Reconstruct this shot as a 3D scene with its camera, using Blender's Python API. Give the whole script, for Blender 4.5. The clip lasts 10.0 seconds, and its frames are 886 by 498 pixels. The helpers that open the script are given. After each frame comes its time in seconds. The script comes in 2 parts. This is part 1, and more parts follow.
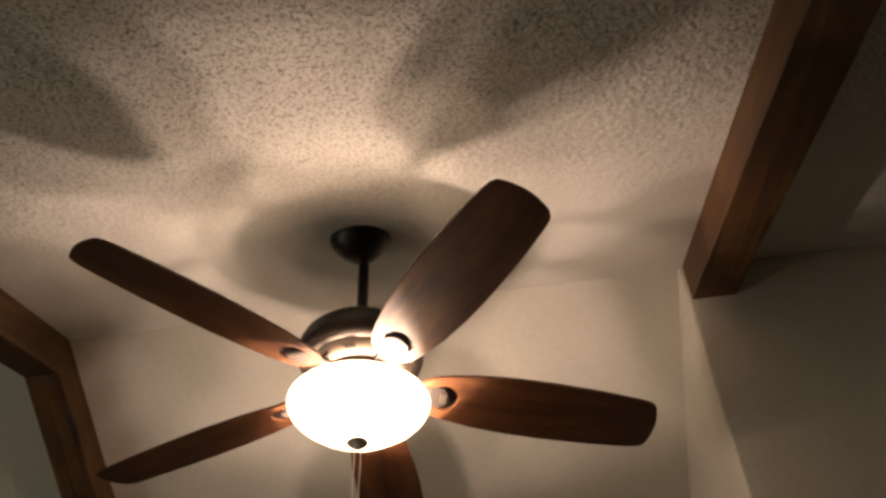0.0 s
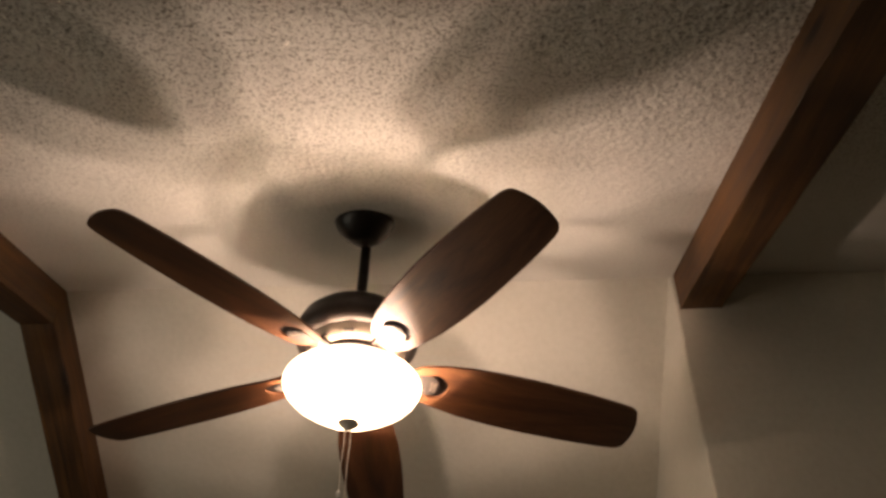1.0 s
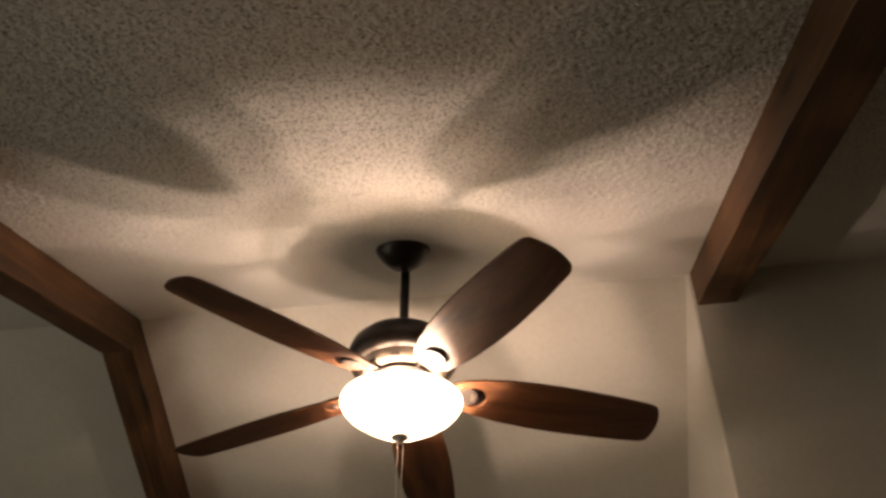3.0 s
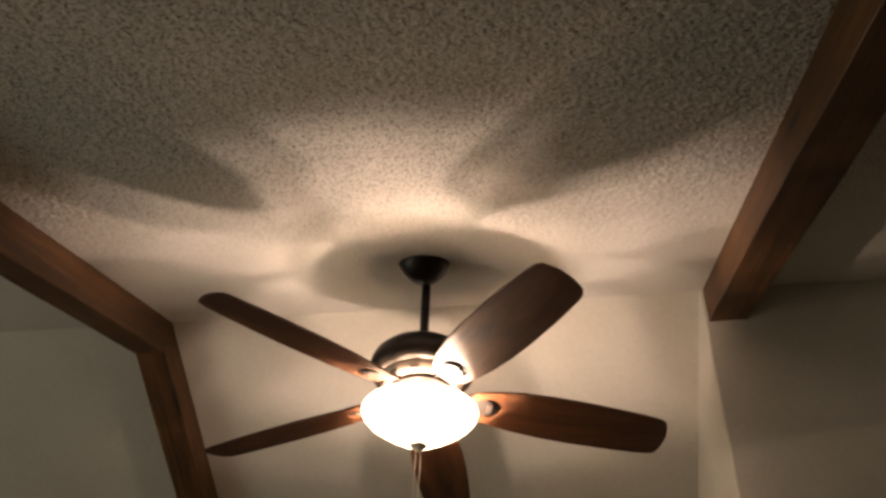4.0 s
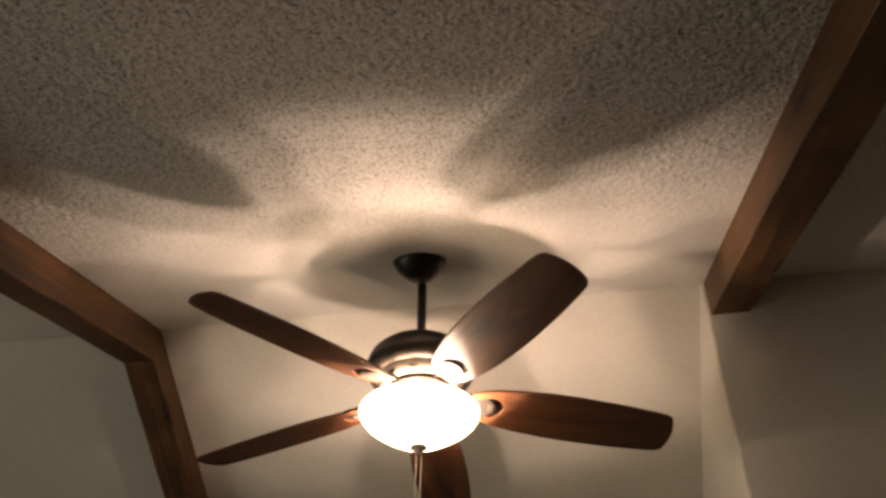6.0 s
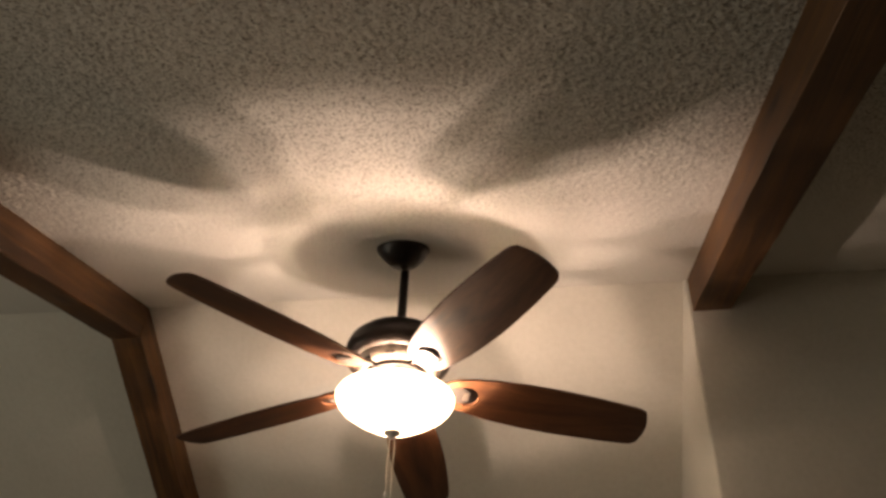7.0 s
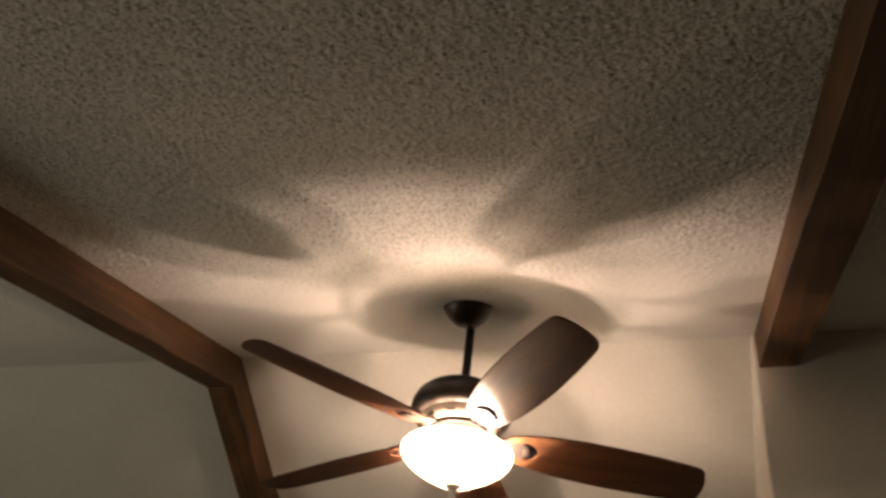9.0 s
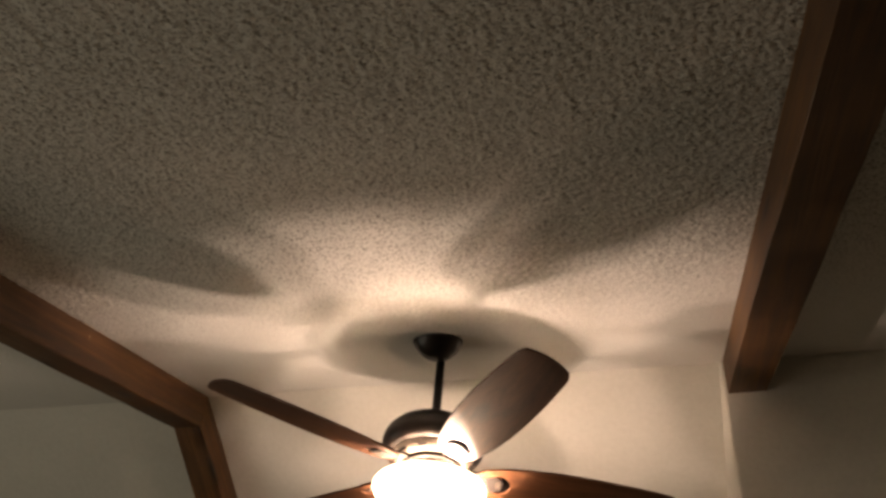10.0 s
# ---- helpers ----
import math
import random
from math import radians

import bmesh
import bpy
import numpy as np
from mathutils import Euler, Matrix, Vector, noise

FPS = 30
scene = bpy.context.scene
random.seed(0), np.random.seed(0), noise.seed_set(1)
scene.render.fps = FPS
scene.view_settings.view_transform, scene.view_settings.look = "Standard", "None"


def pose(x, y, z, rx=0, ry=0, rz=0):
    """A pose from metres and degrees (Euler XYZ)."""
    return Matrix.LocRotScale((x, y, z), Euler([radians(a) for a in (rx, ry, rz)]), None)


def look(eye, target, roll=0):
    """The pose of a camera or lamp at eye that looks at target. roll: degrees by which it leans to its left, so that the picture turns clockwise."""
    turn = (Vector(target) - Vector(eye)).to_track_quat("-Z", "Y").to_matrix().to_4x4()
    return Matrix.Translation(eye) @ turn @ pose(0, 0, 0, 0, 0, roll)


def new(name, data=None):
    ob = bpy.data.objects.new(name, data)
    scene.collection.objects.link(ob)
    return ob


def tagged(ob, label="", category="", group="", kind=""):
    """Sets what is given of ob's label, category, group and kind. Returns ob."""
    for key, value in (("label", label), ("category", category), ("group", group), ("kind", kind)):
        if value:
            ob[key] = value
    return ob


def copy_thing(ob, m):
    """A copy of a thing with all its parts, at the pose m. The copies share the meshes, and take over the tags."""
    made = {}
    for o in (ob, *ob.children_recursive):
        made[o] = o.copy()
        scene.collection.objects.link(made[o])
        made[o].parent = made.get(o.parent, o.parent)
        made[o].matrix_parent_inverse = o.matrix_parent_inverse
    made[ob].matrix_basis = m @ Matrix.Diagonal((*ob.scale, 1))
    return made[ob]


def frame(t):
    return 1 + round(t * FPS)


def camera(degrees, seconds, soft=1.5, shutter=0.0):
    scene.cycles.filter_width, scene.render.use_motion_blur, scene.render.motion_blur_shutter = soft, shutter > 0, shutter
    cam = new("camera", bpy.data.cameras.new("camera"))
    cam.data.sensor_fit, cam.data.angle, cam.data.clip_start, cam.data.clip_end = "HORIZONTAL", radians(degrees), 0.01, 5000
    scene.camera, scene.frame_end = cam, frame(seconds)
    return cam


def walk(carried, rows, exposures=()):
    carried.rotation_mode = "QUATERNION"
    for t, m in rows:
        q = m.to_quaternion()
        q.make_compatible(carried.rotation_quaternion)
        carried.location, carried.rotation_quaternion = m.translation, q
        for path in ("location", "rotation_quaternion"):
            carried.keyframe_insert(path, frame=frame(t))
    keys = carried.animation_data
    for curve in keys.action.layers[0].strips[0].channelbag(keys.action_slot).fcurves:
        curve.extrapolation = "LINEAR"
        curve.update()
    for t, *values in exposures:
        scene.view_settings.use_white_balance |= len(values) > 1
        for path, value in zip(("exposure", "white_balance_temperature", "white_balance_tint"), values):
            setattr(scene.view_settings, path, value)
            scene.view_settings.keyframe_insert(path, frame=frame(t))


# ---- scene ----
# Camera: seconds, eye (metres), yaw, pitch and roll (degrees)
cam = camera(52.72, 10.0, soft=3.0)
ROWS = [
    (0.0, 0.3450, -1.5534, 1.5198, 5.43, 45.00, -2.90),
    (0.5, 0.3351, -1.6129, 1.5227, 4.87, 44.51, -1.27),
    (1.0, 0.3031, -1.6368, 1.5305, 3.82, 42.77, 1.26),
    (1.5, 0.3245, -1.7274, 1.5115, 8.36, 40.70, 0.84),
    (2.0, 0.3944, -1.8337, 1.5067, 8.02, 39.45, -0.76),
    (3.5, 0.3403, -1.9714, 1.5008, 7.17, 40.20, 0.09),
    (4.0, 0.3825, -2.0403, 1.4931, 9.41, 39.38, 2.22),
    (4.5, 0.3731, -2.0484, 1.4860, 10.16, 39.13, -1.51),
    (5.0, 0.3338, -1.9986, 1.4993, 10.26, 39.97, -0.88),
    (5.5, 0.3263, -1.9661, 1.5038, 8.72, 40.26, -0.25),
    (7.0, 0.4258, -1.9777, 1.5011, 9.18, 39.14, 2.65),
    (7.5, 0.4647, -1.9476, 1.5223, 7.98, 38.33, 8.20),
    (8.0, 0.5688, -2.0764, 1.4816, 13.63, 37.78, 8.30),
    (8.5, 0.5990, -2.1087, 1.4984, 18.28, 39.31, 9.03),
    (9.0, 0.5976, -2.1128, 1.5027, 18.87, 40.12, 8.43),
    (9.5, 0.5992, -2.1142, 1.4978, 15.50, 40.69, 4.73),
    (10.0, 0.5990, -2.1130, 1.5130, 16.52, 42.29, 5.66),
]


def eye_pose(x, y, z, yaw, pitch, roll):
    a, b = radians(yaw), radians(pitch)
    ahead = Vector((-math.sin(a) * math.cos(b), math.cos(a) * math.cos(b), math.sin(b)))
    eye = Vector((x, y, z))
    return look(eye, eye + ahead, roll)


walk(cam, [(t, eye_pose(*row)) for t, *row in ROWS],
     exposures=[(0.0, -0.42), (1.0, -0.30), (2.0, -0.28), (3.5, -0.28), (4.3, 0.0), (10.0, 0.0)])

# ---- light ----
# The fan's four light-kit bulbs, plus an unseen fill lamp at the west wall
world = bpy.data.worlds.new("night")
scene.world = world
world.use_nodes = True
world.node_tree.nodes["Background"].inputs[0].default_value = (0.9, 0.95, 1.0, 1)
world.node_tree.nodes["Background"].inputs[1].default_value = 0.02

FAN_Z = 2.65                    # height of the blade tips
BULBS = [(0.027, -0.002, -0.051, 10.6), (-0.014, 0.055, -0.057, 9.9), (-0.019, -0.032, -0.077, 4.4), (-0.055, 0.010, -0.056, 3.6)]      # from the fan's axis at the blades' height; watts
BULB_COLOUR = (1.0, 0.725, 0.555)
GLOW, GLOW_COLOUR = 3.6, (1.0, 0.80, 0.60)
for x, y, z, watts in BULBS:
    lamp = bpy.data.lights.new("bulb_light", "POINT")
    lamp.energy, lamp.color, lamp.shadow_soft_size = watts, BULB_COLOUR, 0.009
    ob = new("bulb_light", lamp)
    ob.location = (x, y, FAN_Z + z)

# Opening and fill lamp are both added out of view, to lift ambient light
FILL_OPENING = (-3.1, 0.1, 0.75, 1.95)       # y and z of the opening in the west wall
fill_data = bpy.data.lights.new("fill_light", "AREA")
fill_data.shape, fill_data.size, fill_data.size_y = "RECTANGLE", FILL_OPENING[1] - FILL_OPENING[0], FILL_OPENING[3] - FILL_OPENING[2]
fill_data.energy, fill_data.color = 24.0, (1.0, 0.94, 0.75)
fill_lamp = new("fill_light", fill_data)
fill_lamp.matrix_world = pose(-3.47, (FILL_OPENING[0] + FILL_OPENING[1]) / 2, (FILL_OPENING[2] + FILL_OPENING[3]) / 2, 90, 0, -90)


# ---- materials ----
class Nodes:
    """Small shorthand for a node material."""

    def __init__(self, name, rough=0.6, metal=0.0):
        self.m = bpy.data.materials.new(name)
        self.m.use_nodes = True
        self.t = self.m.node_tree
        self.b = self.t.nodes["Principled BSDF"]
        self.b.inputs["Roughness"].default_value = rough
        self.b.inputs["Metallic"].default_value = metal
        self.coord = self.t.nodes.new("ShaderNodeTexCoord").outputs["Object"]

    def link(self, a, b):
        self.t.links.new(a, b)

    def mapped(self, scale, shift=(0, 0, 0)):
        n = self.t.nodes.new("ShaderNodeMapping")
        n.inputs["Scale"].default_value = scale
        n.inputs["Location"].default_value = shift
        self.link(self.coord, n.inputs["Vector"])
        return n.outputs["Vector"]

    def noise(self, scale, detail=3.0, rough=0.55, vector=None, distort=0.0):
        n = self.t.nodes.new("ShaderNodeTexNoise")
        n.inputs["Scale"].default_value = scale
        n.inputs["Detail"].default_value = detail
        n.inputs["Roughness"].default_value = rough
        n.inputs["Distortion"].default_value = distort
        self.link(vector or self.coord, n.inputs["Vector"])
        return n.outputs["Fac"]

    def ramp(self, fac, *stops):
        n = self.t.nodes.new("ShaderNodeValToRGB")
        e = n.color_ramp.elements
        while len(e) < len(stops):
            e.new(0.5)
        for k, (at, colour) in enumerate(stops):
            e[k].position, e[k].color = at, (*colour, 1) if len(colour) == 3 else colour
        self.link(fac, n.inputs["Fac"])
        return n.outputs["Color"]

    def mix(self, fac, a, b, kind="MIX"):
        n = self.t.nodes.new("ShaderNodeMix")
        n.data_type, n.blend_type = "RGBA", kind
        if isinstance(fac, float):
            n.inputs[0].default_value = fac
        else:
            self.link(fac, n.inputs[0])
        self.link(a, n.inputs[6])
        self.link(b, n.inputs[7])
        return n.outputs[2]

    def math(self, kind, a, b):
        n = self.t.nodes.new("ShaderNodeMath")
        n.operation = kind
        for k, v in enumerate((a, b)):
            if isinstance(v, (int, float)):
                n.inputs[k].default_value = v
            else:
                self.link(v, n.inputs[k])
        return n.outputs[0]

    def colour(self, c):
        self.link(c, self.b.inputs["Base Color"])

    def rough(self, fac, low, high):
        n = self.t.nodes.new("ShaderNodeMapRange")
        n.inputs["To Min"].default_value, n.inputs["To Max"].default_value = low, high
        self.link(fac, n.inputs["Value"])
        self.link(n.outputs["Result"], self.b.inputs["Roughness"])

    def bump(self, height, strength, distance):
        n = self.t.nodes.new("ShaderNodeBump")
        n.inputs["Strength"].default_value, n.inputs["Distance"].default_value = strength, distance
        self.link(height, n.inputs["Height"])
        self.link(n.outputs["Normal"], self.b.inputs["Normal"])


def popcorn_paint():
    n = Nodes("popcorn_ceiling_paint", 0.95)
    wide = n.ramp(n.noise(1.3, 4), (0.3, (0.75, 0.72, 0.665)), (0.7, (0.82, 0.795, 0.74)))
    # dark speckle puts the shade of the popcorn's pits into the colour
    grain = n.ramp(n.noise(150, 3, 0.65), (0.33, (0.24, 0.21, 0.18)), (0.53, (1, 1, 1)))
    # painted fainter towards the ridge, where the fan's bright light washes the texture out
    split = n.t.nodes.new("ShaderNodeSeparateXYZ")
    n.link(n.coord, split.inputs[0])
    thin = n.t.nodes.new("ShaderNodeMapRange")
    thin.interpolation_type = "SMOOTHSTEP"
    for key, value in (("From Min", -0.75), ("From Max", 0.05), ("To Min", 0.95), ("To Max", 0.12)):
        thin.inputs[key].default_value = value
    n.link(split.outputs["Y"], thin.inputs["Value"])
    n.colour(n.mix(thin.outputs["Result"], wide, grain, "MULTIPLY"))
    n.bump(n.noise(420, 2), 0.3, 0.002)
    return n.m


def plaster_paint(name, a, b):
    n = Nodes(name, 0.85)
    wide = n.ramp(n.noise(1.7, 5, 0.6), (0.3, a), (0.7, b))
    fine = n.ramp(n.noise(60, 3), (0.3, (0.93, 0.93, 0.92)), (0.7, (1, 1, 1)))
    n.colour(n.mix(1.0, wide, fine, "MULTIPLY"))
    n.bump(n.noise(110, 3), 0.25, 0.002)
    return n.m


def beam_wood(slope):
    """Stained timber with its grain along a beam that rises by slope towards +y."""
    n = Nodes("stained_beam_wood", 0.62)
    split, join = n.t.nodes.new("ShaderNodeSeparateXYZ"), n.t.nodes.new("ShaderNodeCombineXYZ")
    n.link(n.coord, split.inputs[0])
    n.link(split.outputs["X"], join.inputs["X"])
    n.link(split.outputs["Y"], join.inputs["Y"])
    n.link(n.math("SUBTRACT", split.outputs["Z"], n.math("MULTIPLY", split.outputs["Y"], slope)), join.inputs["Z"])
    n.coord = join.outputs[0]
    grain = n.noise(1.0, 6, 0.65, n.mapped((42, 2.2, 42)), 0.6)
    tone = n.ramp(grain, (0.28, (0.044, 0.0185, 0.0052)), (0.5, (0.114, 0.050, 0.0135)), (0.75, (0.200, 0.094, 0.026)))
    patch = n.ramp(n.noise(3.2, 4), (0.32, (0.55, 0.50, 0.46)), (0.62, (1, 1, 1)))
    c = n.mix(0.85, tone, patch, "MULTIPLY")
    v = n.t.nodes.new("ShaderNodeTexVoronoi")
    v.inputs["Scale"].default_value = 1.0
    n.link(n.mapped((8.3, 2.3, 9.1), (0.37, 0.45, 0.16)), v.inputs["Vector"])
    knot = n.ramp(v.outputs["Distance"], (0.06, (0.18, 0.13, 0.10)), (0.16, (1, 1, 1)))
    n.colour(n.mix(0.9, c, knot, "MULTIPLY"))
    n.rough(grain, 0.5, 0.75)
    n.bump(grain, 0.5, 0.004)
    return n.m


def blade_wood():
    n = Nodes("walnut_blade_veneer", 0.42)
    info = n.t.nodes.new("ShaderNodeObjectInfo")
    shift = n.t.nodes.new("ShaderNodeVectorMath")
    shift.operation = "ADD"
    n.link(n.mapped((2.4, 15, 15)), shift.inputs[0])
    scale = n.math("MULTIPLY", info.outputs["Random"], 37.0)
    n.link(scale, shift.inputs[1])
    grain = n.noise(1.0, 5, 0.6, shift.outputs[0], 1.2)
    tone = n.ramp(grain, (0.30, (0.043, 0.0165, 0.0074)), (0.50, (0.088, 0.0340, 0.0140)), (0.72, (0.150, 0.062, 0.024)))
    pores = n.ramp(n.noise(1.0, 3, 0.6, n.mapped((14, 300, 300))), (0.36, (0.72, 0.70, 0.68)), (0.5, (1, 1, 1)))
    n.colour(n.mix(0.7, tone, pores, "MULTIPLY"))
    n.rough(grain, 0.42, 0.55)
    n.bump(grain, 0.12, 0.001)
    return n.m


def metal(name, colour, rough, metallic, wear=0.25):
    n = Nodes(name, rough, metallic)
    dark = tuple(c * (1 - wear) for c in colour)
    light = tuple(min(1, c * (1 + wear)) for c in colour)
    f = n.noise(35, 4)
    n.colour(n.ramp(f, (0.35, dark), (0.65, light)))
    n.rough(n.noise(90, 3), rough * 0.85, min(1, rough * 1.2))
    return n.m


def opal_glass():
    n = Nodes("frosted_opal_glass", 0.3)
    tone = n.ramp(n.noise(9, 4, 0.6, None, 0.8), (0.3, (0.86, 0.80, 0.72)), (0.7, (0.93, 0.89, 0.82)))
    n.colour(tone)
    n.b.inputs["Emission Color"].default_value = (*GLOW_COLOUR, 1)
    # the glass glows most round its shoulder, close to the bulbs
    split = n.t.nodes.new("ShaderNodeSeparateXYZ")
    n.link(n.coord, split.inputs[0])
    near = n.t.nodes.new("ShaderNodeMapRange")
    near.interpolation_type = "SMOOTHSTEP"
    for key, value in (("From Min", -0.085), ("From Max", -0.030), ("To Min", 0.70 * GLOW), ("To Max", GLOW)):
        near.inputs[key].default_value = value
    n.link(split.outputs["Z"], near.inputs["Value"])
    n.link(near.outputs["Result"], n.b.inputs["Emission Strength"])
    thin = n.t.nodes.new("ShaderNodeBsdfTransparent")
    thin.inputs["Color"].default_value = (1.0, 0.96, 0.90, 1)
    mixer = n.t.nodes.new("ShaderNodeMixShader")
    mixer.inputs[0].default_value = 0.34
    n.link(n.b.outputs[0], mixer.inputs[1])
    n.link(thin.outputs[0], mixer.inputs[2])
    n.link(mixer.outputs[0], n.t.nodes["Material Output"].inputs["Surface"])
    return n.m


def floor_wood():
    n = Nodes("oak_floor_boards", 0.5)
    grain = n.noise(1.0, 5, 0.6, n.mapped((2, 40, 40)), 0.5)
    n.colour(n.ramp(grain, (0.3, (0.13, 0.085, 0.05)), (0.7, (0.22, 0.15, 0.09))))
    n.bump(grain, 0.2, 0.002)
    return n.m


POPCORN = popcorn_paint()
TAUPE = plaster_paint("taupe_wall_paint", (0.44, 0.40, 0.335), (0.52, 0.475, 0.40))
PLASTER = plaster_paint("cream_plaster_paint", (0.66, 0.625, 0.555), (0.73, 0.695, 0.625))
BEAM_FRONT, BEAM_BACK = beam_wood(0.3135), beam_wood(-0.50)
BLADE = blade_wood()
BLADE.node_tree.nodes["Principled BSDF"].inputs["Specular IOR Level"].default_value = 0.38
BRONZE = metal("oil_rubbed_bronze", (0.020, 0.0145, 0.012), 0.36, 0.4)
SATIN = metal("satin_bronze", (0.30, 0.245, 0.205), 0.38, 0.75, 0.12)
PEWTER = metal("dull_pewter_bronze", (0.050, 0.041, 0.036), 0.5, 0.4, 0.15)
NICKEL = metal("pale_brushed_nickel", (0.78, 0.72, 0.66), 0.5, 0.0, 0.08)
BRASS = metal("pale_brass_chain", (0.82, 0.76, 0.68), 0.32, 0.2, 0.1)
OPAL = opal_glass()
FLOOR = floor_wood()
SOCKET = metal("white_porcelain", (0.75, 0.73, 0.70), 0.4, 0.0, 0.04)


# ---- building blocks ----
def mesh(name, bm, material, smooth=None):
    """One mesh object; smooth: the angle in degrees under which edges are shaded round."""
    bmesh.ops.recalc_face_normals(bm, faces=bm.faces[:])
    if smooth is not None:
        for f in bm.faces:
            f.smooth = True
        for e in bm.edges:
            if len(e.link_faces) == 2 and e.calc_face_angle(0) > radians(smooth):
                e.smooth = False
    me = bpy.data.meshes.new(name)
    bm.to_mesh(me)
    bm.free()
    me.materials.append(material)
    return new(name, me)


def part(name, bm, material, parent, label="", smooth=40):
    ob = mesh(name, bm, material, smooth)
    ob.parent = parent
    if label:
        tagged(ob, label)
    return ob


def prism(corners, low, high, bm=None):
    """A solid over a plan outline; low and high give the heights at a plan point."""
    bm = bm or bmesh.new()
    a = [bm.verts.new((x, y, low(x, y))) for x, y in corners]
    b = [bm.verts.new((x, y, high(x, y))) for x, y in corners]
    n = len(corners)
    bm.faces.new(a[::-1])
    bm.faces.new(b)
    for k in range(n):
        bm.faces.new((a[k], a[(k + 1) % n], b[(k + 1) % n], b[k]))
    return bm


def turned(profile, n=48, bm=None, x=0.0, y=0.0, z=0.0):
    """A solid of revolution; profile: radius and height, from one end to the other."""
    bm = bm or bmesh.new()
    rings = []
    for r, h in profile:
        if r < 1e-6:
            rings.append([bm.verts.new((x, y, z + h))])
        else:
            rings.append([bm.verts.new((x + r * math.cos(2 * math.pi * k / n), y + r * math.sin(2 * math.pi * k / n), z + h)) for k in range(n)])
    for a, b in zip(rings, rings[1:]):
        for k in range(n):
            q = [a[k % len(a)], a[(k + 1) % len(a)], b[(k + 1) % len(b)], b[k % len(b)]]
            bm.faces.new(list(dict.fromkeys(q)))
    return bm


def bevelled(bm, width, segments=2, angle=30):
    edges = [e for e in bm.edges if len(e.link_faces) == 2 and e.calc_face_angle(0) > radians(angle)]
    bmesh.ops.bevel(bm, geom=edges, offset=width, segments=segments, affect="EDGES", profile=0.5)
    return bm


# ---- the room ----
RIDGE_Y, RIDGE_Z = 0.32, FAN_Z + 0.561
FRONT_SLOPE, BACK_SLOPE = 0.3135, 0.50
WEST, EAST, SOUTH, NORTH = -3.4, 3.2, -3.4, 2.8
CORNER_X, CORNER_Y = 0.818, 0.303


def front(y):
    return RIDGE_Z - FRONT_SLOPE * (RIDGE_Y - y)


def back(y):
    return RIDGE_Z - BACK_SLOPE * (y - RIDGE_Y)


def lumps(rows, cols, rng):
    """Heights from 0 to 1 of a sprayed popcorn texture on a grid."""
    def soft(a, times):
        for _ in range(times):
            a = 0.5 * a + 0.25 * (np.roll(a, 1, 0) + np.roll(a, -1, 0))
            a = 0.5 * a + 0.25 * (np.roll(a, 1, 1) + np.roll(a, -1, 1))
        return (a - a.mean()) / a.std()
    fine, wide = (soft(rng.standard_normal((rows, cols)), k) for k in (1, 60))
    h = np.clip(0.60 * fine + 0.55 * rng.standard_normal((rows, cols)) + 0.2 * wide + 0.7, 0, 2.4) / 2.4
    return h ** 0.8


def popcorn_slope():
    """The front slope of the ceiling: a fine grid with sprayed lumps hanging from a slab."""
    step = 0.0038
    xs = np.r_[np.linspace(WEST, -1.75, 8)[:-1], np.arange(-1.75, 1.72, step), np.linspace(1.73, EAST, 7)]
    ys = np.r_[np.linspace(SOUTH, -1.5, 8)[:-1], np.arange(-1.5, RIDGE_Y - 0.002, step), [RIDGE_Y]]
    rng = np.random.default_rng(5)
    h = 0.0029 * lumps(len(ys), len(xs), rng)
    h[:, (xs < -1.75) | (xs > 1.72)] = 0.002
    h[ys < -1.5] = 0.002
    X, Y = np.meshgrid(xs, ys)
    s = np.clip((Y + 0.75) / 0.85, 0, 1)
    h = h * (1 - 0.85 * s * s * (3 - 2 * s))
    X = X + rng.uniform(-0.0012, 0.0012, X.shape) * (np.abs(X) < 1.7)
    Z = RIDGE_Z - FRONT_SLOPE * (RIDGE_Y - Y) - h
    n, m = len(ys), len(xs)
    verts = np.stack([X, Y, Z], -1).reshape(-1, 3)
    top = np.array([(x, y, front(y) + 0.14) for x, y in ((WEST, SOUTH), (EAST, SOUTH), (EAST, RIDGE_Y), (WEST, RIDGE_Y))])
    i = np.arange((n - 1) * m).reshape(n - 1, m)[:, :-1].ravel()
    faces = np.stack([i, i + m, i + m + 1, i + 1], -1)
    t = n * m
    faces = np.r_[faces, [[t, t + 1, t + 2, t + 3]]]
    me = bpy.data.meshes.new("ceiling")
    me.vertices.add(len(verts) + 4)
    me.vertices.foreach_set("co", np.r_[verts, top].astype(np.float32).ravel())
    me.loops.add(faces.size)
    me.loops.foreach_set("vertex_index", faces.astype(np.int32).ravel())
    me.polygons.add(len(faces))
    me.polygons.foreach_set("loop_start", np.arange(0, faces.size, 4, dtype=np.int32))
    me.polygons.foreach_set("use_smooth", np.ones(len(faces), dtype=bool))
    me.update(calc_edges=True)
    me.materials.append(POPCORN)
    return new("ceiling", me)


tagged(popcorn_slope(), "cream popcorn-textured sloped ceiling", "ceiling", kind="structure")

ceiling_back = mesh("ceiling_back", prism([(WEST, RIDGE_Y), (EAST, RIDGE_Y), (EAST, NORTH), (WEST, NORTH)],
                    lambda x, y: back(y), lambda x, y: back(y) + 0.14), PLASTER)
tagged(ceiling_back, "smooth cream plaster back slope of the vaulted ceiling", "ceiling", kind="structure")

floor = mesh("floor", prism([(WEST, SOUTH), (EAST, SOUTH), (EAST, NORTH), (WEST, NORTH)], lambda x, y: -0.1, lambda x, y: 0.0), FLOOR)
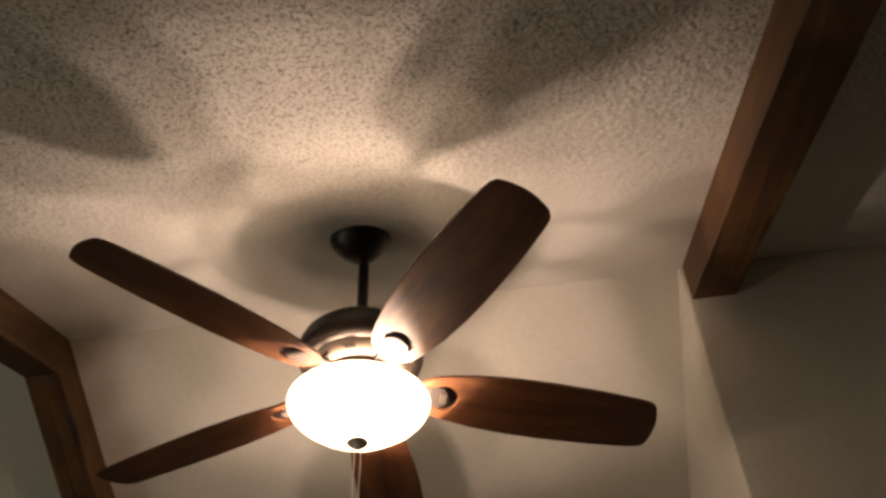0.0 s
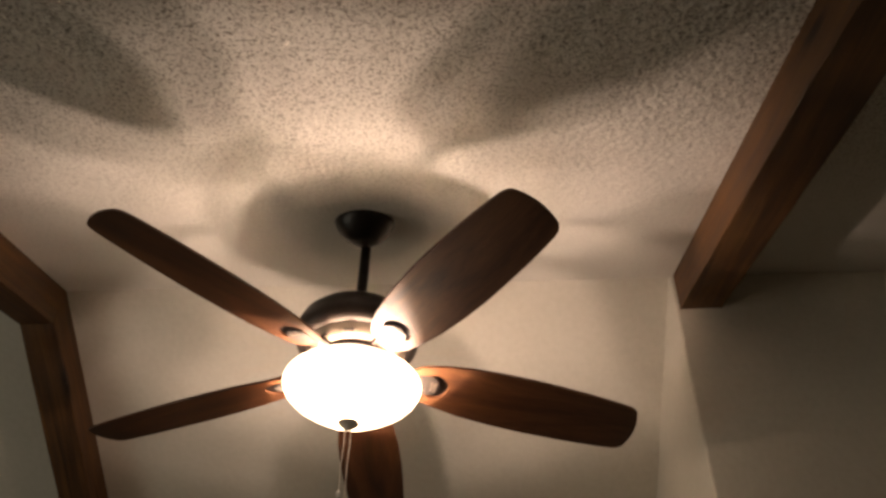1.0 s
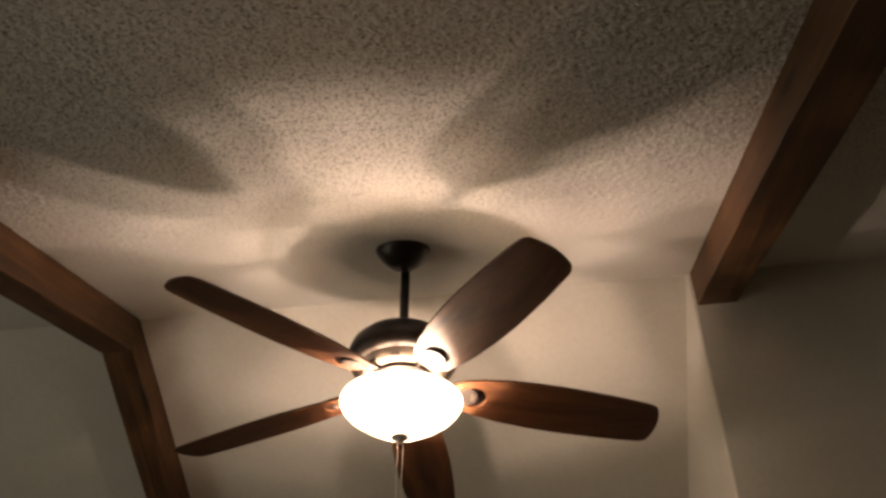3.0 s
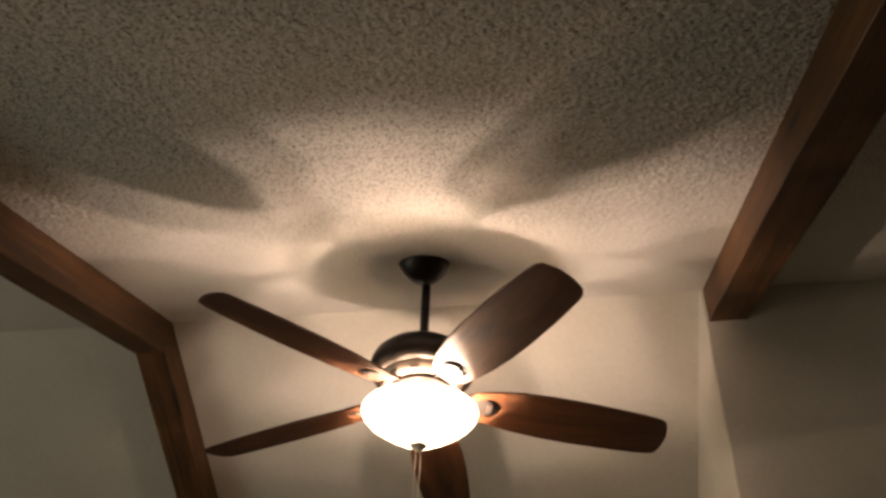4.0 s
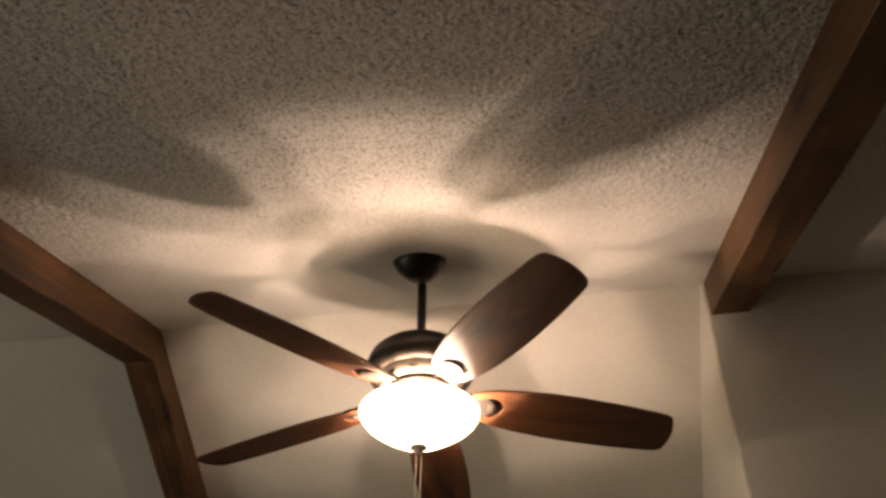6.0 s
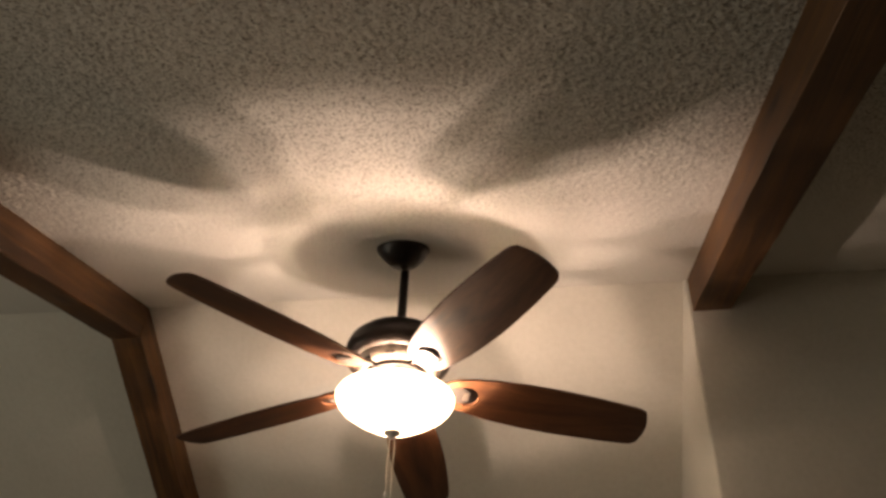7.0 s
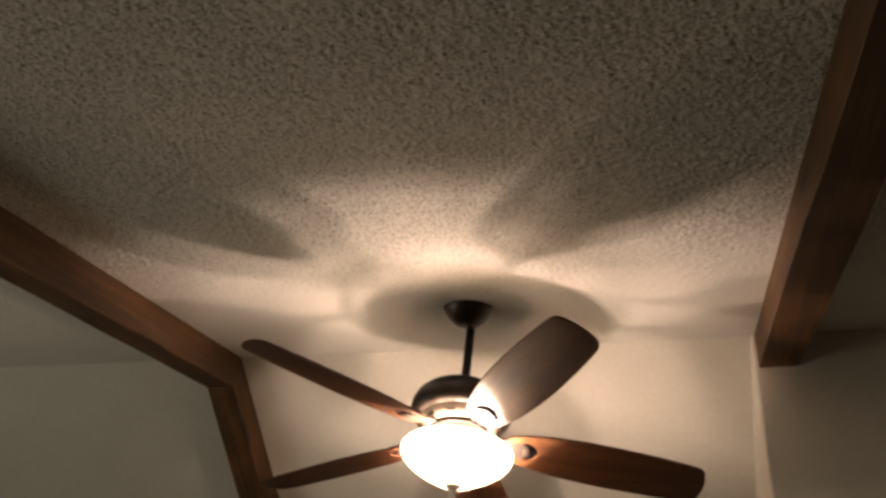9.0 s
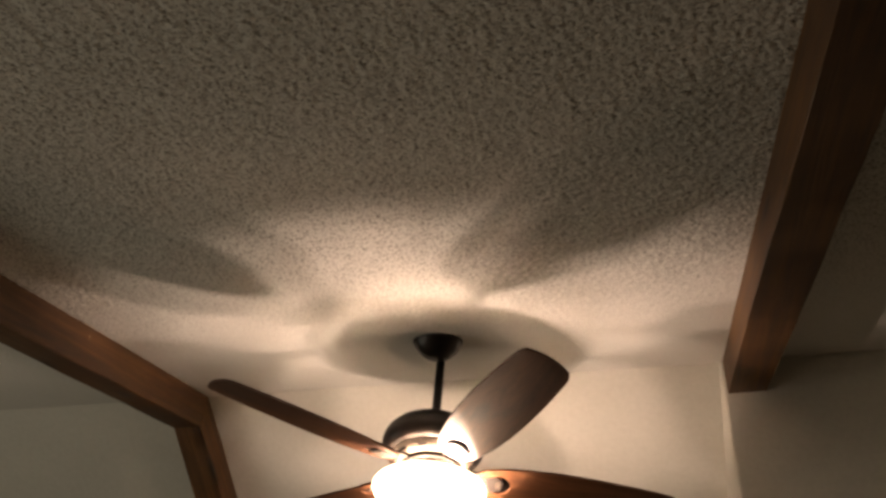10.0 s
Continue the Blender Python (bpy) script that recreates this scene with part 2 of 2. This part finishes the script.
tagged(floor, "dark oak board floor of the room", "floor", kind="structure")


def wall(name, x0, y0, x1, y1, top, label, bevel=0.0, paint=None):
    bm = prism([(x0, y0), (x1, y0), (x1, y1), (x0, y1)], lambda x, y: 0.0, top)
    if bevel:
        edges = [e for e in bm.edges if all(abs(v.co.x - x0) < 1e-4 and abs(v.co.y - y0) < 1e-4 for v in e.verts)]
        bmesh.ops.bevel(bm, geom=edges, offset=bevel, segments=4, affect="EDGES", profile=0.5)
    return tagged(mesh(name, bm, paint or PLASTER, 40), label, "wall", kind="structure")


def under_roof(x, y):
    return (front(y) if y < RIDGE_Y else back(y)) + 0.05


wall("wall_corner", CORNER_X, CORNER_Y, CORNER_X + 0.14, NORTH, lambda x, y: back(max(y, RIDGE_Y)) + 0.05 - 0.02 * (y < RIDGE_Y),
     "cream plaster partition wall with a rounded outer corner", 0.008)
wall("wall_ridge", CORNER_X + 0.14, CORNER_Y, EAST, CORNER_Y + 0.14, lambda x, y: RIDGE_Z + 0.02, "cream plaster wall under the ridge")
wall("wall_south", WEST, SOUTH - 0.12, EAST, SOUTH, under_roof, "plain taupe plaster wall", paint=TAUPE)
wall("wall_north", WEST, NORTH, CORNER_X, NORTH + 0.12, under_roof, "plain taupe plaster wall", paint=TAUPE)
for name, x0, x1 in (("wall_west", WEST - 0.12, WEST), ("wall_east", EAST, EAST + 0.12)):
    bm = bmesh.new()
    outline = [(SOUTH - 0.12, 0), (NORTH + 0.12, 0), (NORTH + 0.12, back(NORTH + 0.12) + 0.05), (RIDGE_Y, RIDGE_Z + 0.05), (SOUTH - 0.12, front(SOUTH - 0.12) + 0.05)]
    a = [bm.verts.new((x0, y, z)) for y, z in outline]
    b = [bm.verts.new((x1, y, z)) for y, z in outline]
    for k in range(5):
        bm.faces.new((a[k], a[(k + 1) % 5], b[(k + 1) % 5], b[k]))
    if name == "wall_east":
        bm.faces.new(a)
        bm.faces.new(b[::-1])
    else:
        y0, y1, z0, z1 = FILL_OPENING
        hole = [(y0, z0), (y1, z0), (y1, z1), (y0, z1)]
        c = [bm.verts.new((x0, y, z)) for y, z in hole]
        d = [bm.verts.new((x1, y, z)) for y, z in hole]
        for side, inset in ((a, c), (b, d)):
            for q in ((side[0], side[1], inset[1], inset[0]), (side[1], side[2], inset[2], inset[1]), (side[2], side[3], inset[2]),
                      (side[3], side[4], inset[3], inset[2]), (side[4], side[0], inset[0], inset[3])):
                bm.faces.new(q)
        for k in range(4):
            bm.faces.new((c[k], c[(k + 1) % 4], d[(k + 1) % 4], d[k]))
    tagged(mesh(name, bm, TAUPE), "plain taupe plaster gable wall", "wall", kind="structure")


# ---- the exposed beams ----
BEAM_DEEP = 0.122


def rafter(parent, side, width, y0, y1, roof, label, flip=1):
    """A rough-sawn rafter under a slope. side: the plan line x(y) of its inner face; it lies on the flip side of it."""
    bm = bmesh.new()
    n = 60
    rng = random.Random(round(1000 * abs(y0) + 10 * abs(width) + side(0) * 77))
    rings = []
    wob = [0.0] * 8
    for k in range(n + 1):
        y = y0 + (y1 - y0) * k / n
        wob = [0.8 * w + rng.uniform(-0.0011, 0.0011) for w in wob]
        x0, x1, t = side(y), side(y) + flip * width, roof(y)
        c = 0.0012
        ring = [(x0, t + 0.02), (x0 + wob[0] * flip, t - BEAM_DEEP + c + wob[1]), (x0 + flip * (c + wob[2]), t - BEAM_DEEP + wob[3]),
                (x1 - flip * (c + wob[4]), t - BEAM_DEEP + wob[5]), (x1 + wob[6], t - BEAM_DEEP + c + wob[7]), (x1, t + 0.02)]
        rings.append([bm.verts.new((x, y, z)) for x, z in ring])
    for a, b in zip(rings, rings[1:]):
        for k in range(6):
            bm.faces.new((a[k], a[(k + 1) % 6], b[(k + 1) % 6], b[k]))
    bm.faces.new(rings[0])
    bm.faces.new(rings[-1][::-1])
    return part("rafter", bm, BEAM_FRONT if roof is front else BEAM_BACK, parent, label, 25)


west_beam = tagged(new("ceiling_beam"), "brown stained rough-sawn wooden beam bent over the ridge", "beam", kind="structure")
rafter(west_beam, lambda y: -0.937, 0.100, SOUTH, RIDGE_Y, front, "", -1)
rafter(west_beam, lambda y: -0.937, 0.100, RIDGE_Y, NORTH, back, "", -1)
east_beam = tagged(new("ceiling_beam"), "brown stained rough-sawn wooden beam ending at the wall", "beam", kind="structure")
rafter(east_beam, lambda y: 0.828 + 0.031 * (0.3 - y), 0.115, SOUTH, CORNER_Y - 0.001, front, "")


# ---- the ceiling fan ----
fan = tagged(new("ceiling_fan"), "dark bronze ceiling fan with five walnut blades and lit bowl", "ceiling fan")
fan.location = (0, 0, FAN_Z)

canopy = part("canopy", turned([(0, -0.062), (0.022, -0.062), (0.033, -0.059), (0.046, -0.050), (0.061, -0.035), (0.071, -0.019), (0.0750, -0.008), (0.0755, 0.0), (0, 0.0)]),
              BRONZE, fan, "dark bronze bell-shaped canopy")
canopy.matrix_local = pose(0, -0.052, front(-0.052) - FAN_Z + 0.007, math.degrees(math.atan(FRONT_SLOPE)), 0, 0)
part("downrod", turned([(0, 0.19), (0.0125, 0.19), (0.0125, 0.43), (0, 0.43)], 24), BRONZE, fan)
part("rod_coupling", turned([(0, 0.190), (0.020, 0.190), (0.022, 0.200), (0.020, 0.212), (0.014, 0.216), (0, 0.216)], 32), BRONZE, fan)
part("motor_housing", turned([(0, 0.200), (0.035, 0.199), (0.066, 0.194), (0.094, 0.184), (0.116, 0.170), (0.133, 0.152), (0.140, 0.134), (0.1415, 0.118),
                              (0.139, 0.106), (0.133, 0.095), (0.124, 0.088), (0.114, 0.086), (0, 0.086)], 64), BRONZE, fan, "dark bronze domed motor housing")
part("lower_housing", turned([(0, 0.087), (0.112, 0.087), (0.113, 0.084), (0.110, 0.078), (0.103, 0.068), (0.096, 0.062), (0.090, 0.060), (0, 0.060)], 64),
     SATIN, fan, "satin bronze lower housing ring")
part("flywheel", turned([(0, 0.061), (0.080, 0.061), (0.083, 0.059), (0.083, 0.049), (0.078, 0.046), (0, 0.046)], 48), BRONZE, fan)
part("switch_housing", turned([(0, 0.047), (0.058, 0.047), (0.060, 0.042), (0.060, 0.022), (0.056, 0.016), (0, 0.016)], 48), SATIN, fan)
fitter = part("light_fitter", turned([(0, 0.018), (0.050, 0.018), (0.060, 0.010), (0.060, 0.002), (0.052, -0.004), (0, -0.004)], 48), SATIN, fan)

# vents in the lower housing
for k in range(10):
    a = radians(18 + 36 * k)
    bm = prism([(-0.011, -0.003), (0.011, -0.003), (0.011, 0.003), (-0.011, 0.003)], lambda x, y: -0.006, lambda x, y: 0.006)
    slot = part("vent", bm, BRONZE, fan)
    slot.matrix_local = pose(0.1035 * math.cos(a), 0.1035 * math.sin(a), 0.070, -38, 0, math.degrees(a) + 90)


def blade_outline(r):
    """Half width of a blade at a distance from the axis."""
    at = [(0.128, 0.012), (0.132, 0.026), (0.140, 0.038), (0.160, 0.048), (0.20, 0.058), (0.26, 0.067), (0.34, 0.0725), (0.42, 0.0735),
          (0.52, 0.0705), (0.60, 0.0650), (0.640, 0.0608), (0.652, 0.0570), (0.660, 0.0500)]
    return float(np.interp(r, [p[0] for p in at], [p[1] for p in at]))


BLADE_PITCH = 0.29
SLOT_R, SLOT_IN, SLOT_OUT = 0.031, 0.154, 0.187      # a long hole with round ends


def blade_height(r):
    return 0.030 - 0.032 * min(1.0, (r - 0.13) / 0.52)


def blade_mesh():
    """A thin wooden blade along x with a long hole near its root, pitched across."""
    outer = []
    steps = [0.128, 0.130, 0.133, 0.138, 0.146, 0.16, 0.18, 0.20, 0.23, 0.26, 0.30, 0.34, 0.38, 0.42, 0.46, 0.50, 0.54, 0.58, 0.61, 0.635, 0.647, 0.655, 0.660]
    for r in steps:
        outer.append((r, -blade_outline(r)))
    tip = [(0.660 + 0.011 * (1 - (w / 0.05) ** 2), w) for w in (-0.038, -0.024, -0.008, 0.008, 0.024, 0.038)]
    outer += tip + [(r, blade_outline(r)) for r in reversed(steps)]
    hole = []
    for k in range(13):
        a = radians(-90 + 15 * k)
        hole.append((SLOT_OUT + SLOT_R * math.cos(a), SLOT_R * math.sin(a)))
    for k in range(13):
        a = radians(90 + 15 * k)
        hole.append((SLOT_IN + 0.6 * SLOT_R * math.cos(a), SLOT_R * 0.72 * math.sin(a)))
    bm = bmesh.new()
    loops = []
    for pts in (outer, hole):
        vs = [bm.verts.new((x, y, 0)) for x, y in pts]
        loops.append([bm.edges.new((vs[k], vs[(k + 1) % len(vs)])) for k in range(len(vs))])
    bmesh.ops.triangle_fill(bm, use_beauty=True, edges=loops[0] + loops[1])
    bmesh.ops.subdivide_edges(bm, edges=[e for e in bm.edges if not e.is_boundary], cuts=1)
    bmesh.ops.triangulate(bm, faces=bm.faces[:])
    made = bmesh.ops.extrude_face_region(bm, geom=bm.faces[:])
    for v in (g for g in made["geom"] if isinstance(g, bmesh.types.BMVert)):
        v.co.z += 0.0055
    for v in bm.verts:
        v.co.z += blade_height(v.co.x) - BLADE_PITCH * v.co.y
    return bm


def plate(points, low, high, bm=None):
    bm = bm or bmesh.new()
    a = [bm.verts.new((x, y, low)) for x, y in points]
    b = [bm.verts.new((x, y, high)) for x, y in points]
    bm.faces.new(a[::-1])
    bm.faces.new(b)
    for k in range(len(points)):
        bm.faces.new((a[k], a[(k + 1) % len(points)], b[(k + 1) % len(points)], b[k]))
    return bm


def medallion_mesh():
    """The cast plate of the blade arm that shows through the blade's hole."""
    pts = []
    for k in range(17):
        a = radians(-90 + 180 * k / 16)
        pts.append((0.170 + 0.0265 * math.cos(a), 0.0265 * math.sin(a)))
    pts += [(0.14, 0.020), (0.135, 0.0), (0.14, -0.020)]
    bm = bevelled(plate(pts, -0.007, 0.006), 0.002, 2)
    for v in bm.verts:
        v.co.z += blade_height(v.co.x) - BLADE_PITCH * v.co.y + 0.006
    return bm


def rib_mesh(at):
    bm = plate([(at, -0.013), (at + 0.0022, -0.013), (at + 0.0022, 0.013), (at, 0.013)], -0.0086, -0.006)
    for v in bm.verts:
        v.co.z += blade_height(v.co.x) - BLADE_PITCH * v.co.y + 0.006
    return bm


def arm_mesh():
    """The bent bracket from the flywheel to the blade."""
    bm = bmesh.new()
    path = [(0.070, 0.052, 0.010), (0.090, 0.053, 0.0055), (0.106, 0.053, 0.0045), (0.118, 0.051, 0.005), (0.128, 0.046, 0.008), (0.140, 0.038, 0.026), (0.160, 0.0365, 0.036), (0.200, 0.0345, 0.037), (0.230, 0.033, 0.026)]
    rings = []
    for k, (x, z, w) in enumerate(path):
        p = BLADE_PITCH * min(1, max(0, (x - 0.10) / 0.04))
        rings.append([bm.verts.new((x, y, z + dz - p * y)) for y, dz in ((-w, 0), (w, 0), (w, 0.007), (-w, 0.007))])
    for a, b in zip(rings, rings[1:]):
        for k in range(4):
            bm.faces.new((a[k], a[(k + 1) % 4], b[(k + 1) % 4], b[k]))
    bm.faces.new(rings[0])
    bm.faces.new(rings[-1][::-1])
    return bevelled(bm, 0.0015, 1)


BLADE_TURN = -53.7
arm = part("blade_arm", arm_mesh(), BRONZE, fan, "dark bronze blade arm", 35)
blade = part("blade", blade_mesh(), BLADE, fan, "walnut-brown wooden fan blade with a long hole", 35)
medal = part("medallion", medallion_mesh(), PEWTER, blade, "satin bronze oval medallion", 35)
for at in (0.178, 0.183, 0.188):
    part("rib", rib_mesh(at), SATIN, medal)
for k in range(5):
    turn = pose(0, 0, 0, 0, 0, BLADE_TURN + 72 * k)
    if k == 0:
        arm.matrix_local, blade.matrix_local = turn, turn
    else:
        copy_thing(arm, turn)
        copy_thing(blade, turn)

# the light kit
bowl = [(0.1488, -0.006), (0.1515, -0.0065), (0.1528, -0.009), (0.1525, -0.012), (0.1490, -0.020), (0.1370, -0.034), (0.1180, -0.049),
        (0.0925, -0.066), (0.0650, -0.082), (0.0400, -0.0955), (0.0200, -0.101), (0.0060, -0.102)]
inner = [(max(r - 0.0045, 0.006), z + 0.0045) for r, z in reversed(bowl[4:])] + [(0.1475, -0.008), (0.1488, -0.006)]
part("glass_bowl", turned(bowl + inner, 72), OPAL, fan, "glowing frosted opal glass bowl", 60)
for x, y, z, watts in BULBS:
    part("bulb_socket", turned([(0, -0.012), (0.011, -0.012), (0.012, -0.004), (0.012, -0.002), (0, -0.002)], 20, None, x * 0.45, y * 0.45), SOCKET, fan)
part("centre_rod", turned([(0, -0.118), (0.004, -0.118), (0.004, 0.0), (0, 0.0)], 12), BRONZE, fan)
part("finial", turned([(0, -0.1195), (0.004, -0.119), (0.0075, -0.116), (0.0085, -0.111), (0.012, -0.1075), (0.0205, -0.1055), (0.0225, -0.1035), (0.021, -0.1005), (0, -0.1000)], 32),
     NICKEL, fan, "brushed nickel finial under the bowl")


def chain_mesh(length, x, y, top):
    bm = bmesh.new()
    n = int(length / 0.0042)
    for k in range(n):
        z = top - 0.0042 * k
        m = Matrix.Translation((x + 0.0012 * math.sin(k * 0.21), y, z))
        bmesh.ops.create_icosphere(bm, subdivisions=1, radius=0.0017, matrix=m)
    return turned([(0, 0), (0.0004, 0), (0.0004, -length), (0, -length)], 6, bm, x, y, top)


for x, y, length, dark in ((-0.006, -0.002, 0.150, 0.036), (0.006, 0.003, 0.205, 0.034)):
    chain = part("pull_chain", chain_mesh(length, x, y, -0.1155), BRASS, fan, "thin beaded metal pull chain")
    end = -0.1155 - length
    part("connector", turned([(0, 0.006), (0.003, 0.005), (0.0048, 0.0), (0.0040, -0.006), (0.0022, -0.010), (0, -0.010)], 16, None, x, y, end), SOCKET, chain)
    part("chain_fob", turned([(0, -0.010), (0.0025, -0.011), (0.0050, -0.017), (0.0062, -0.024), (0.0058, -0.030), (0.0035, -0.010 - dark * 0.75), (0, -0.010 - dark * 0.8)], 20, None, x, y, end),
         BRONZE, chain, "dark bronze pull fob")
